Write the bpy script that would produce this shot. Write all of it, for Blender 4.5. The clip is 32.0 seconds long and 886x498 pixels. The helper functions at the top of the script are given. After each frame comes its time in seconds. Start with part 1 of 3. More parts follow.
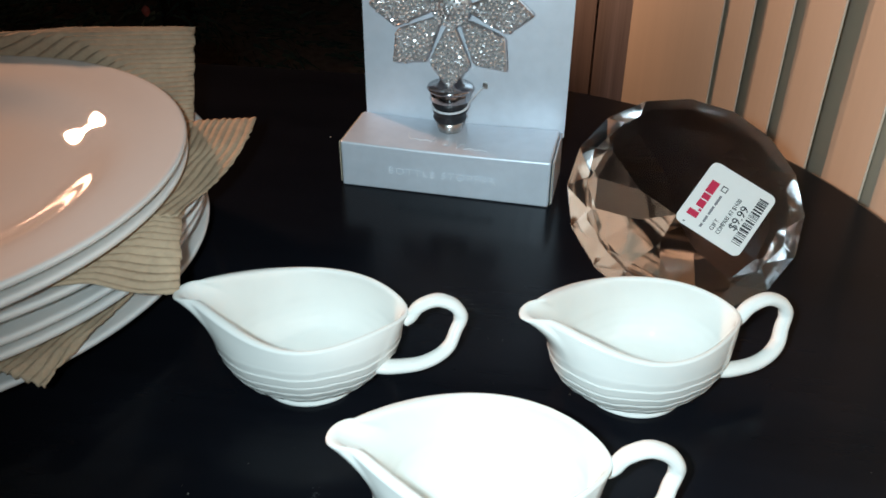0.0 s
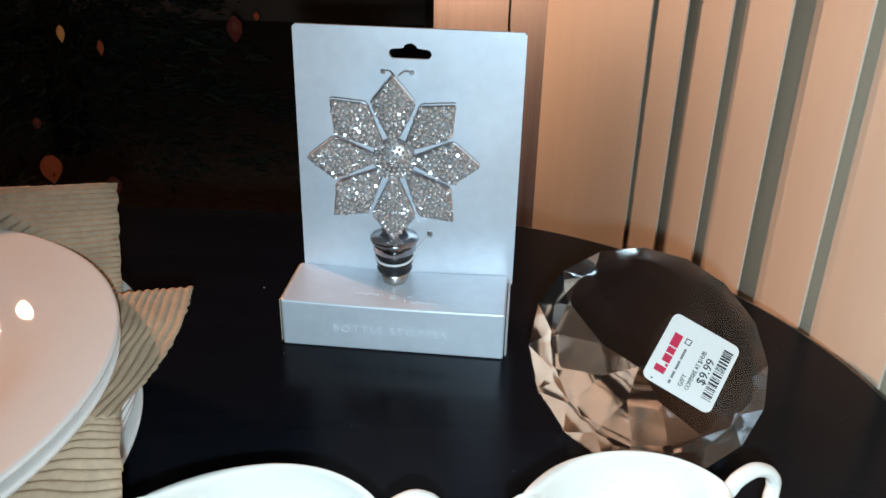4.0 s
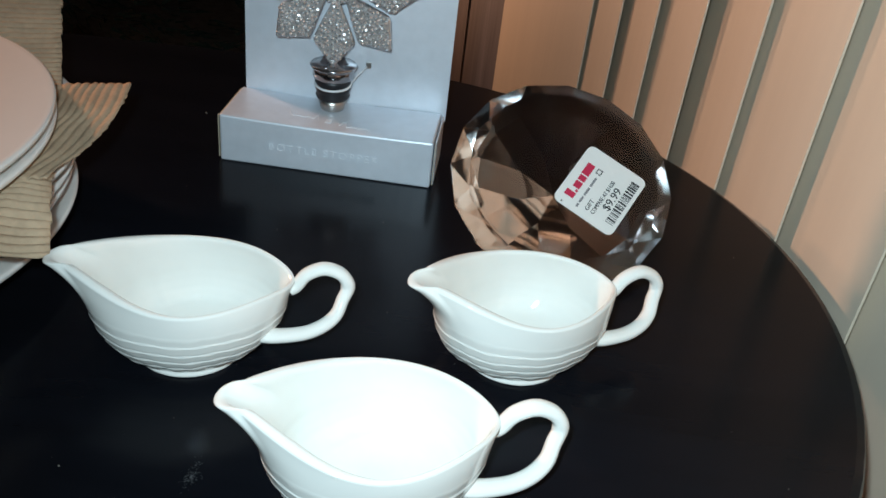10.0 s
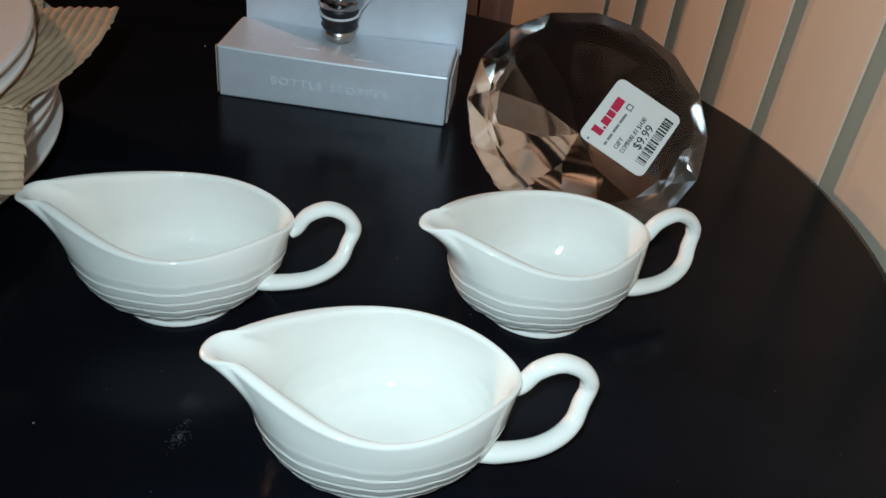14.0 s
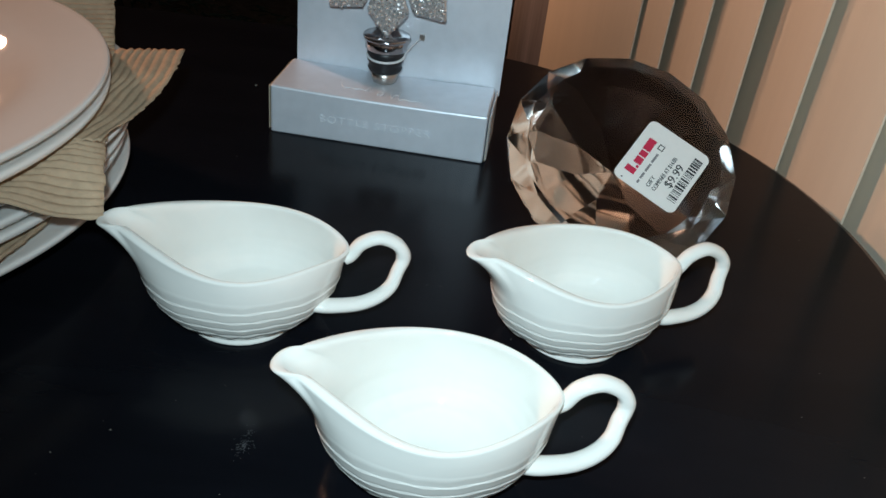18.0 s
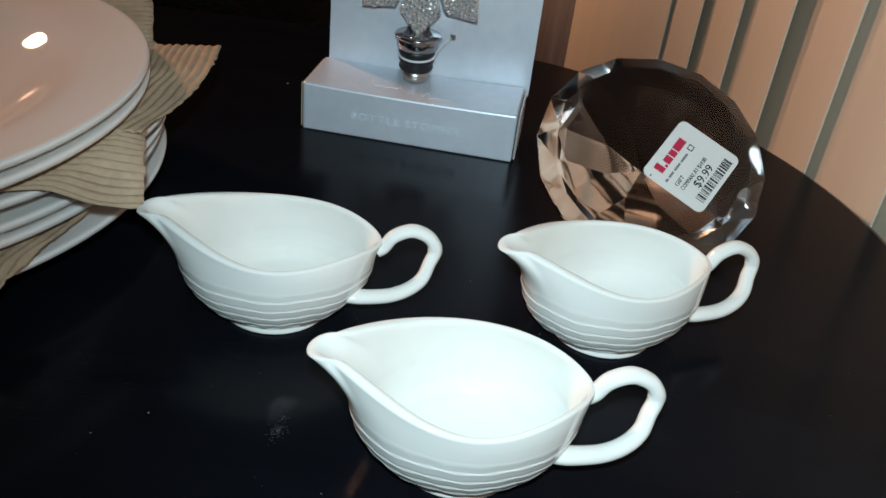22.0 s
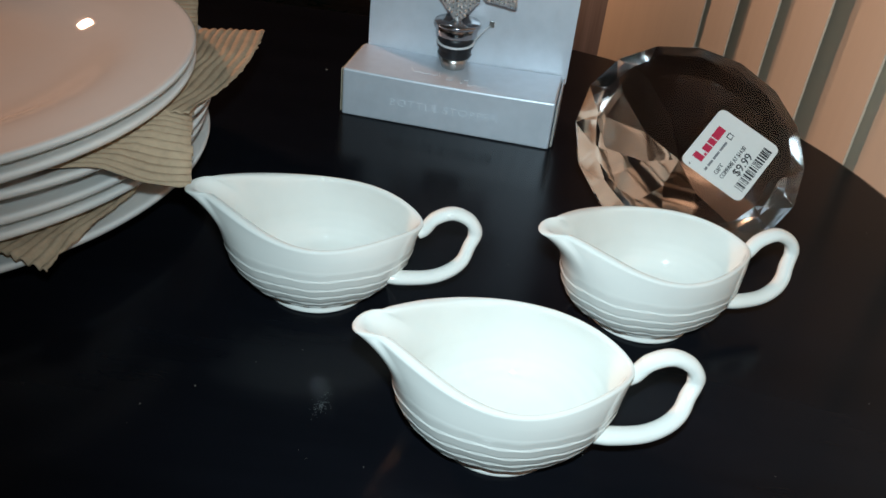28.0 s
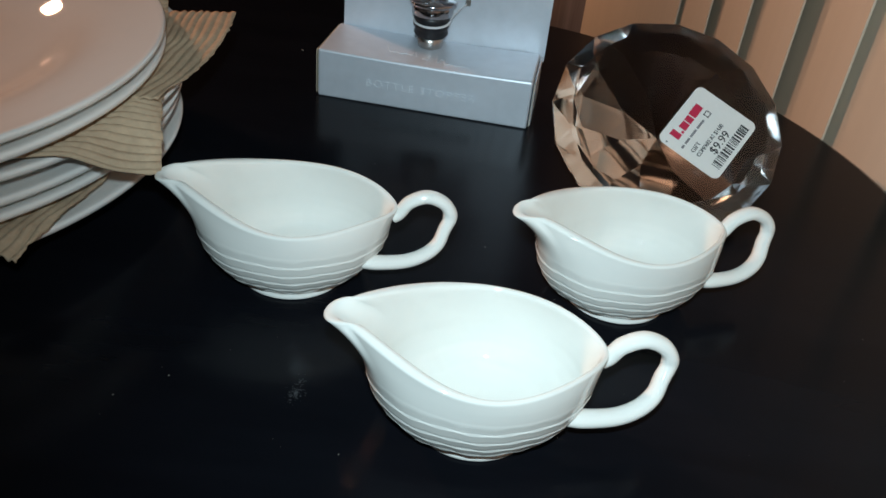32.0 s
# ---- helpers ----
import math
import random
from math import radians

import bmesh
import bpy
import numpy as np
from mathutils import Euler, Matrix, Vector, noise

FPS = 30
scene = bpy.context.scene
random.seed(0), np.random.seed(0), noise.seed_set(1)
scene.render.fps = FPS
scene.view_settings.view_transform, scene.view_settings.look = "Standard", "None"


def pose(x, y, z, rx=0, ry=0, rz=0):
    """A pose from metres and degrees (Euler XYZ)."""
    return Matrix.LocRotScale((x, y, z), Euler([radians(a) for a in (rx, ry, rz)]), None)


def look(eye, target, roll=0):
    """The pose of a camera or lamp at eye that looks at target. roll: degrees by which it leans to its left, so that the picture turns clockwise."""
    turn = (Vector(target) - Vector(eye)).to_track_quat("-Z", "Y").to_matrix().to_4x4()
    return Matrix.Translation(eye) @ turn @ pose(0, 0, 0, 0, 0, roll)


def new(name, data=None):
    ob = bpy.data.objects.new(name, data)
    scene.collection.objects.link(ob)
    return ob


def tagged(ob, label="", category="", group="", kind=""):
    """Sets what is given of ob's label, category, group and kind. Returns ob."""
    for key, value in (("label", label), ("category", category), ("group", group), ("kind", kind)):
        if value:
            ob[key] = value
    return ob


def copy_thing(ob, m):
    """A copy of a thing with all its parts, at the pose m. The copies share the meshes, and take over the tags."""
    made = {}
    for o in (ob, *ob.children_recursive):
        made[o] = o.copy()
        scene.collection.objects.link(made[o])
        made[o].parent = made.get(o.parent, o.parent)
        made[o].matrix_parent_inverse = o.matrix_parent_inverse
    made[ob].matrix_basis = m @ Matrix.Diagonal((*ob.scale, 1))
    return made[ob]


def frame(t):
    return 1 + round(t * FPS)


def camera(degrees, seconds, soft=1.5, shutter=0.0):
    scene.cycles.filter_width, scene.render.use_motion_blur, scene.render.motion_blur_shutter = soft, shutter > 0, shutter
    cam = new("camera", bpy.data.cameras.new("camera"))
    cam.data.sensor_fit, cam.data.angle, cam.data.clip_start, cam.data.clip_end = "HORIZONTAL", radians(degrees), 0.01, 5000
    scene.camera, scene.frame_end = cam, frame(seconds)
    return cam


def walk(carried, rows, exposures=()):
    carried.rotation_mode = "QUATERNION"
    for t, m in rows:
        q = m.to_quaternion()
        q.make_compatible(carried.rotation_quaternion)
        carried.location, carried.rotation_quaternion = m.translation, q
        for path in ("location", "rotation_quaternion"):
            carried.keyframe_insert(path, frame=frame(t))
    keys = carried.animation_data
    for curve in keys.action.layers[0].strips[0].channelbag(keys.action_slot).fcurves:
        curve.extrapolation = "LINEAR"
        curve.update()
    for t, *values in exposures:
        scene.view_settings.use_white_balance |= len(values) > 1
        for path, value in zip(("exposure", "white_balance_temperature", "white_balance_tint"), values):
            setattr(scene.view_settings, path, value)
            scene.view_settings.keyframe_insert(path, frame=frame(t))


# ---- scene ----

# ---- camera and its path (metres, degrees) ----
cam = camera(55.3, 32.0, soft=1.6, shutter=0.35)
PATH = [
    (0, 0.04016, -0.34236, 0.97564, 8.943, -32.542, 0.227),
    (0.5, 0.04460, -0.32820, 0.97830, 8.422, -32.738, -1.926),
    (1, 0.04380, -0.33150, 0.97961, 7.452, -31.368, -1.303),
    (1.5, 0.04145, -0.32289, 0.97116, 5.481, -33.652, 0.834),
    (2, 0.03266, -0.33453, 0.96148, 2.108, -35.202, 6.345),
    (2.5, 0.03342, -0.33772, 0.97738, 1.959, -31.287, 4.543),
    (3, 0.02253, -0.32546, 0.98377, -0.386, -27.231, 4.721),
    (3.2, 0.01790, -0.32200, 0.98350, -0.300, -26.930, 4.050),
    (3.5, 0.01133, -0.31768, 0.99275, 0.732, -26.345, 3.078),
    (5.5, 0.01452, -0.29333, 0.99709, -0.519, -27.232, -3.072),
    (5.8, 0.02978, -0.30439, 0.98468, -1.244, -27.492, -1.652),
    (6, 0.04823, -0.30016, 0.99195, 2.834, -29.726, -3.936),
    (6.5, 0.05276, -0.30250, 0.97872, 2.225, -32.518, -1.611),
    (7, 0.05154, -0.31829, 0.97991, 2.970, -31.795, 0.370),
    (7.5, 0.04857, -0.32496, 0.99308, 1.148, -28.009, -0.185),
    (8, 0.04147, -0.32544, 0.98418, 0.907, -27.996, 1.119),
    (8.5, 0.03251, -0.34174, 0.97362, 0.360, -28.865, 4.201),
    (9, 0.02861, -0.35587, 0.97158, 0.090, -31.052, 5.698),
    (9.5, 0.03136, -0.35200, 0.96908, -1.756, -31.230, 6.557),
    (10, 0.03205, -0.35127, 0.96539, -1.923, -31.789, 6.965),
    (10.5, 0.02649, -0.34076, 0.96120, -1.274, -31.606, 6.418),
    (11, 0.03137, -0.33076, 0.96223, 0.210, -32.124, 3.814),
    (11.5, 0.02393, -0.32198, 0.94604, -0.523, -34.742, 6.268),
    (12, 0.03078, -0.32222, 0.95131, -1.876, -32.552, 6.325),
    (12.5, 0.04072, -0.31926, 0.95535, -2.171, -32.884, 4.732),
    (13, 0.04150, -0.31718, 0.95332, -1.377, -33.914, 4.058),
    (13.5, 0.03773, -0.32221, 0.94838, -1.412, -34.694, 5.392),
    (14, 0.03294, -0.32768, 0.94489, -1.260, -35.056, 6.882),
    (14.5, 0.03721, -0.32089, 0.94984, -1.376, -35.628, 5.526),
    (16.5, 0.02604, -0.34016, 0.95272, 0.350, -33.430, 6.105),
    (17, 0.02331, -0.34743, 0.95612, 1.030, -32.212, 6.224),
    (17.5, 0.02623, -0.34632, 0.95600, 0.981, -32.499, 5.978),
    (18, 0.02410, -0.34692, 0.95247, 0.724, -32.653, 6.715),
    (18.5, 0.02453, -0.34721, 0.95310, 1.359, -32.687, 6.226),
    (19, 0.02294, -0.34901, 0.95142, 1.509, -32.589, 6.692),
    (19.5, 0.01997, -0.35092, 0.94983, 1.431, -32.443, 7.119),
    (20, 0.02185, -0.35084, 0.95059, 1.790, -32.342, 6.674),
    (20.5, 0.02174, -0.35405, 0.95330, 2.294, -31.897, 6.333),
    (21, 0.02031, -0.35436, 0.95115, 2.728, -32.136, 6.479),
    (21.5, 0.01994, -0.35520, 0.95095, 2.367, -31.911, 6.730),
    (22, 0.02049, -0.35324, 0.95043, 2.362, -32.416, 6.663),
    (22.5, 0.02421, -0.35671, 0.95568, 3.031, -31.569, 5.933),
    (23, 0.02397, -0.35411, 0.95100, 2.922, -31.978, 6.258),
    (23.5, 0.02937, -0.34804, 0.95649, 2.359, -32.318, 5.102),
    (24, 0.02860, -0.34788, 0.95678, 2.735, -32.603, 4.878),
    (24.5, 0.02546, -0.34919, 0.95348, 3.173, -32.906, 4.904),
    (25, 0.01774, -0.36265, 0.95226, 5.671, -32.616, 5.567),
    (25.5, 0.01740, -0.35832, 0.94961, 4.860, -32.809, 5.733),
    (27.5, 0.01670, -0.35948, 0.95033, 4.312, -32.779, 6.381),
    (28, 0.01565, -0.35917, 0.94850, 4.321, -33.070, 6.500),
    (28.5, 0.01639, -0.35831, 0.94895, 4.199, -32.884, 6.414),
    (29, 0.02046, -0.35896, 0.95176, 5.043, -33.412, 5.610),
    (29.5, 0.01604, -0.36157, 0.94886, 4.504, -33.393, 6.769),
    (30, 0.01486, -0.35862, 0.94496, 4.737, -34.070, 6.324),
    (30.5, 0.01331, -0.35660, 0.94427, 4.437, -34.658, 6.787),
    (31, 0.01346, -0.35115, 0.94177, 2.004, -35.835, 8.244),
    (31.5, 0.01735, -0.35079, 0.94639, 2.067, -35.111, 7.412),
    (32, 0.02044, -0.35540, 0.95047, 3.241, -34.613, 6.221),
]
EXPOSURE = [(0.0, 0.35, 6400, 10), (1.0, 0.38, 6400, 10), (2.0, 0.08, 6400, 10), (3.0, 0.54, 6150, 10), (4.0, 0.65, 6150, 10), (6.0, 0.68, 6150, 10), (7.0, 0.42, 6150, 10), (8.0, 0.48, 6150, 10), (9.0, 0.22, 6300, 10), (11.0, 0.19, 6370, 10), (12.0, 0.03, 6400, 10), (13.0, 0.03, 6400, 10), (14.0, -0.14, 6400, 10), (15.5, -0.1, 6410, 10), (17.0, 0.05, 6420, 10), (20.0, 0.0, 6410, 10), (24.0, 0.09, 6400, 10), (28.0, 0.04, 6420, 10), (32.0, -0.09, 6430, 10)]
walk(cam, [(t, pose(x, y, z, 90 + pitch, 0, yaw) @ pose(0, 0, 0, 0, 0, roll)) for t, x, y, z, yaw, pitch, roll in PATH], EXPOSURE)

# layout unit: everything on the table is laid out in units of 0.11 m, with z = 0 on the tabletop
U, TZ = 0.11, 0.75


def W3(x, y, z=0.0):
    return Vector((x * U, y * U, TZ + z * U))


# ---- world and lights ----
world = bpy.data.worlds.new("night")
scene.world = world
world.use_nodes = True
world.node_tree.nodes["Background"].inputs["Color"].default_value = (0.30, 0.36, 0.5, 1)
world.node_tree.nodes["Background"].inputs["Strength"].default_value = 0.045


def spot(name, place, target, watts, colour, radius, degrees, blend):
    data = bpy.data.lights.new(name, "SPOT")
    data.energy, data.color, data.shadow_soft_size, data.spot_size, data.spot_blend = watts, colour, radius, radians(degrees), blend
    new(name, data).matrix_world = look(place, target)


# the white torch of the hand-held device, and two warm spots out of view
spot("torch", W3(0.14, -3.20, 2.16), W3(1.0, 0.25, 0.5), 5.1, (0.74, 0.965, 1.05), 0.007, 112, 1.0)
# added low behind to wash along the blind; stands for no known lamp
spot("blind_fill_spot", W3(-7.2, 15.1, -0.45), W3(0.61, 9.42, 1.59), 33.0, (1.0, 0.535, 0.31), 0.03, 66, 1.0)
# unseen, beyond the plates; its wide cone also warms the blind
spot("unseen_warm_lamp", W3(-11.3, 7.3, 6.0), W3(-2.1, -3.6, -1.4), 66.0, (1.0, 0.53, 0.325), 0.07, 71, 1.0)

# ---- materials ----
def nodes(name):
    m = bpy.data.materials.new(name)
    m.use_nodes = True
    return m, m.node_tree.nodes, m.node_tree.links, m.node_tree.nodes["Principled BSDF"]


def surface(name, colour, rough=0.5, metal=0.0, vary=0.15, scale=40.0, bump=0.0, bump_scale=300.0, rough_vary=0.1, coat=0.0, stretch=(1, 1, 1), spec=0.5):
    """A surface with two scales of colour change, a changing gloss and a fine relief."""
    m, n, l, b = nodes(name)
    co = n.new("ShaderNodeTexCoord")
    mp = n.new("ShaderNodeMapping")
    mp.inputs["Scale"].default_value = stretch
    l.new(co.outputs["Object"], mp.inputs["Vector"])
    big, small = n.new("ShaderNodeTexNoise"), n.new("ShaderNodeTexNoise")
    big.inputs["Scale"].default_value, big.inputs["Detail"].default_value = scale, 4
    small.inputs["Scale"].default_value, small.inputs["Detail"].default_value = scale * 9, 3
    for t in (big, small):
        l.new(mp.outputs["Vector"], t.inputs["Vector"])
    add = n.new("ShaderNodeMath")
    add.operation = "MULTIPLY_ADD"
    l.new(small.outputs["Fac"], add.inputs[0])
    add.inputs[1].default_value = 0.4
    l.new(big.outputs["Fac"], add.inputs[2])
    ramp = n.new("ShaderNodeValToRGB")
    ramp.color_ramp.elements[0].position, ramp.color_ramp.elements[1].position = 0.45, 0.95
    ramp.color_ramp.elements[0].color = (*[c * (1 - vary) for c in colour], 1)
    ramp.color_ramp.elements[1].color = (*[min(1, c * (1 + vary)) for c in colour], 1)
    l.new(add.outputs[0], ramp.inputs["Fac"])
    l.new(ramp.outputs["Color"], b.inputs["Base Color"])
    rr = n.new("ShaderNodeMapRange")
    rr.inputs["To Min"].default_value, rr.inputs["To Max"].default_value = max(0.0, rough * (1 - rough_vary)), min(1, rough * (1 + rough_vary))
    l.new(big.outputs["Fac"], rr.inputs["Value"])
    l.new(rr.outputs["Result"], b.inputs["Roughness"])
    b.inputs["Metallic"].default_value = metal
    b.inputs["Specular IOR Level"].default_value = spec
    b.inputs["Coat Weight"].default_value = coat
    if bump:
        tex, bp = n.new("ShaderNodeTexNoise"), n.new("ShaderNodeBump")
        tex.inputs["Scale"].default_value, tex.inputs["Detail"].default_value = bump_scale, 3
        l.new(mp.outputs["Vector"], tex.inputs["Vector"])
        bp.inputs["Strength"].default_value, bp.inputs["Distance"].default_value = bump, 0.0006
        l.new(tex.outputs["Fac"], bp.inputs["Height"])
        l.new(bp.outputs["Normal"], b.inputs["Normal"])
    return m


CERAMIC = surface("white_glaze", (0.79, 0.79, 0.745), 0.035, vary=0.015, scale=30, bump=0.02, bump_scale=40, coat=0.3)
PLATE = surface("plate_glaze", (0.80, 0.77, 0.73), 0.03, vary=0.015, scale=20, bump=0.012, bump_scale=30, coat=0.3)
KRAFT = surface("kraft_paper", (0.43, 0.32, 0.215), 0.8, vary=0.22, scale=35, bump=0.6, bump_scale=700, spec=0.2)
TABLE = surface("black_lacquer", (0.0050, 0.0056, 0.0080), 0.20, vary=0.35, scale=6, bump=0.05, bump_scale=90, rough_vary=0.35, stretch=(0.4, 2.5, 1), spec=0.10)
CARD = surface("silver_card", (0.68, 0.72, 0.78), 0.40, metal=0.3, vary=0.09, scale=18, bump=0.04, bump_scale=900)
CARD_EDGE = surface("card_edge", (0.42, 0.36, 0.27), 0.8, vary=0.1)
INK = surface("pale_ink", (0.72, 0.76, 0.80), 0.5, vary=0.03)
CHROME = surface("chrome", (0.42, 0.42, 0.44), 0.2, metal=1.0, vary=0.05)
STEEL = surface("brushed_steel", (0.50, 0.47, 0.44), 0.32, metal=1.0, vary=0.12, scale=60, stretch=(1, 1, 0.1))
RUBBER = surface("black_rubber", (0.012, 0.013, 0.016), 0.45, vary=0.2)
CORD = surface("white_tie", (0.75, 0.76, 0.78), 0.4, vary=0.05)
SETTING = surface("stone_setting", (0.72, 0.71, 0.72), 0.32, metal=1.0, vary=0.1)
LABEL = surface("label_paper", (0.78, 0.77, 0.74), 0.55, vary=0.03, bump=0.1, bump_scale=800)
BLACK = surface("black_print", (0.02, 0.02, 0.022), 0.6, vary=0.1)
GREY_PRINT = surface("grey_print", (0.22, 0.22, 0.23), 0.6, vary=0.1)
RED = surface("red_print", (0.55, 0.02, 0.07), 0.6, vary=0.08)
SLAT = surface("blind_vinyl", (0.78, 0.67, 0.53), 0.5, vary=0.04, scale=12, bump=0.1, bump_scale=160, stretch=(1, 1, 0.04))
WOOD = surface("brown_wood", (0.225, 0.19, 0.195), 0.5, vary=0.35, scale=14, bump=0.3, bump_scale=120, stretch=(3, 3, 0.12))
WALL = surface("wall_paint", (0.70, 0.66, 0.60), 0.8, vary=0.06, scale=8, bump=0.2, bump_scale=250)
CARPET = surface("carpet", (0.30, 0.26, 0.22), 0.95, vary=0.3, scale=30, bump=0.9, bump_scale=400, spec=0.1)
FRAME = surface("window_metal", (0.10, 0.09, 0.085), 0.4, metal=0.6, vary=0.1)
NEEDLE = surface("fir_needles", (0.07, 0.11, 0.085), 0.8, vary=0.4, scale=9, spec=0.2)
BARK = surface("bark", (0.05, 0.03, 0.02), 0.9, vary=0.4, scale=30, bump=0.8, bump_scale=90)
DUST = surface("crumb", (0.22, 0.2, 0.17), 0.8, vary=0.2)
FLECK = surface("grey_fleck", (0.05, 0.053, 0.058), 0.7, vary=0.2)
CAP = surface("dark_cap", (0.05, 0.05, 0.05), 0.4, vary=0.2)


def glow_shell(name, colour, strength):
    """A coloured shell with a faint glow added in its own colour, so it shows in the dark."""
    m = surface(name, colour, 0.45, vary=0.3, scale=60)
    b = m.node_tree.nodes["Principled BSDF"]
    b.inputs["Emission Color"].default_value = (*colour, 1)
    b.inputs["Emission Strength"].default_value = strength
    return m


AMBER = glow_shell("amber_shell", (0.45, 0.19, 0.06), 0.14)
RUST = glow_shell("rust_shell", (0.34, 0.07, 0.025), 0.08)
DULL_RED = glow_shell("dull_red_shell", (0.20, 0.05, 0.04), 0.04)


def clear(name, colour, ior, rough=0.0):
    m, n, l, b = nodes(name)
    b.inputs["Base Color"].default_value = (*colour, 1)
    b.inputs["Transmission Weight"].default_value, b.inputs["IOR"].default_value, b.inputs["Roughness"].default_value = 1.0, ior, rough
    return m


CRYSTAL = clear("crystal", (0.98, 0.985, 0.99), 1.58, 0.06)
STONE = surface("rhinestone", (0.98, 0.98, 0.985), 0.12, metal=0.78, vary=0.05, scale=400)
PANE = clear("window_glass", (0.6, 0.65, 0.65), 1.45)


# ---- builders ----
def link(name, bm, material, smooth=False):
    me = bpy.data.meshes.new(name)
    bmesh.ops.recalc_face_normals(bm, faces=bm.faces)
    bm.to_mesh(me)
    bm.free()
    me.materials.append(material)
    if smooth:
        me.shade_smooth()
    return me


def solid(name, bm, material, label, category, group="", kind="", smooth=False, at=None):
    ob = new(name, link(name, bm, material, smooth))
    if at is not None:
        ob.matrix_world = at
    return tagged(ob, label, category, group, kind)


def thing(name, label, category, group="", kind="", at=None):
    ob = new(name)
    ob.empty_display_size = 0.02
    if at is not None:
        ob.matrix_world = at
    return tagged(ob, label, category, group, kind)


def part(name, bm, material, parent, label="", smooth=False, m=None):
    ob = new(name, link(name, bm, material, smooth))
    ob.parent = parent
    if m is not None:
        ob.matrix_local = m
    return tagged(ob, label)


def box(bm, lo, hi, bevel=0.0, seg=2):
    size = [b - a for a, b in zip(lo, hi)]
    made = bmesh.ops.create_cube(bm, size=1.0, matrix=Matrix.Translation([(a + b) / 2 for a, b in zip(lo, hi)]) @ Matrix.Diagonal((*size, 1)))
    if bevel:
        edges = list({e for v in made["verts"] for e in v.link_edges})
        bmesh.ops.bevel(bm, geom=edges, offset=bevel, segments=seg, affect="EDGES", profile=0.5)
    return bm


def lathe(profile, n=64, bm=None):
    """Turns a profile of (radius, z) about z."""
    bm = bm or bmesh.new()
    rings = []
    for r, z in profile:
        if r < 1e-7:
            rings.append([bm.verts.new((0, 0, z))])
        else:
            rings.append([bm.verts.new((r * math.cos(2 * math.pi * i / n), r * math.sin(2 * math.pi * i / n), z)) for i in range(n)])
    for a, b in zip(rings, rings[1:]):
        for i in range(n):
            j = (i + 1) % n
            if len(a) == 1 and len(b) > 1:
                bm.faces.new((a[0], b[i], b[j]))
            elif len(b) == 1 and len(a) > 1:
                bm.faces.new((a[i], a[j], b[0]))
            elif len(a) > 1:
                bm.faces.new((a[i], a[j], b[j], b[i]))
    return bm


def smooth_path(points, steps=8):
    """A Catmull-Rom curve through the points."""
    p = [Vector(q) for q in points]
    p = [2 * p[0] - p[1], *p, 2 * p[-1] - p[-2]]
    out = []
    for i in range(1, len(p) - 2):
        for k in range(steps):
            t = k / steps
            out.append(0.5 * (2 * p[i] + (p[i + 1] - p[i - 1]) * t + (2 * p[i - 1] - 5 * p[i] + 4 * p[i + 1] - p[i + 2]) * t * t + (3 * p[i] - p[i - 1] - 3 * p[i + 1] + p[i + 2]) * t**3))
    out.append(p[-2])
    return out


def sweep(path, section, side, bm=None, scale=None):
    """Sweeps a section of (across, along side) offsets along a path; side is the fixed second axis."""
    bm = bm or bmesh.new()
    rings, side = [], Vector(side).normalized()
    for i, p in enumerate(path):
        ahead = (path[min(i + 1, len(path) - 1)] - path[max(i - 1, 0)]).normalized()
        across = ahead.cross(side).normalized()
        second = across.cross(ahead).normalized()
        k = scale(i / (len(path) - 1)) if scale else (1, 1)
        rings.append([bm.verts.new(p + across * a * k[0] + second * b * k[1]) for a, b in section])
    n = len(section)
    for a, b in zip(rings, rings[1:]):
        for i in range(n):
            bm.faces.new((a[i], a[(i + 1) % n], b[(i + 1) % n], b[i]))
    bm.faces.new(rings[0])
    bm.faces.new(rings[-1])
    return bm


def oval(a, b, n=14):
    return [(a * math.cos(2 * math.pi * i / n), b * math.sin(2 * math.pi * i / n)) for i in range(n)]


def prism(bm, outline, z0, z1):
    """A flat outline of (x, y), raised from z0 to z1."""
    lower, upper = [bm.verts.new((x, y, z0)) for x, y in outline], [bm.verts.new((x, y, z1)) for x, y in outline]
    bm.faces.new(lower[::-1])
    bm.faces.new(upper)
    n = len(outline)
    for i in range(n):
        bm.faces.new((lower[i], lower[(i + 1) % n], upper[(i + 1) % n], upper[i]))
    return bm


def writing(text, height, depth=0.0002, spacing=1.0, thin=0.0):
    """A word as a mesh in the xy plane, its lower left corner at the origin; also its width."""
    cu = bpy.data.curves.new("writing", "FONT")
    cu.body, cu.size, cu.extrude, cu.space_character, cu.offset = text, height / 0.72, depth / 2, spacing, thin
    ob = bpy.data.objects.new("writing", cu)
    me = bpy.data.meshes.new_from_object(ob)
    bm = bmesh.new()
    bm.from_mesh(me)
    bpy.data.objects.remove(ob)
    bpy.data.curves.remove(cu)
    bpy.data.meshes.remove(me)
    x0, x1 = min(v.co.x for v in bm.verts), max(v.co.x for v in bm.verts)
    bmesh.ops.translate(bm, verts=bm.verts, vec=(-x0, 0, 0))
    return bm, x1 - x0


def fitted(text, height, width, spacing=1.0, thin=0.0):
    bm, w = writing(text, height, spacing=spacing, thin=thin)
    bmesh.ops.scale(bm, verts=bm.verts, vec=(width / w, 1, 1))
    return bm


# ---- the room ----
DX, DY = math.cos(-1.43258), math.sin(-1.43258)      # along the blind, towards the viewer
NX, NY = DY, -DX                                      # out of the blind into the room
BX, BY, PITCH = 1.6881, 3.5101, 0.7463


def on_blind(k, out=0.0):
    """A place k slats along the blind, out units in front of it."""
    return BX + k * PITCH * DX + out * NX, BY + k * PITCH * DY + out * NY


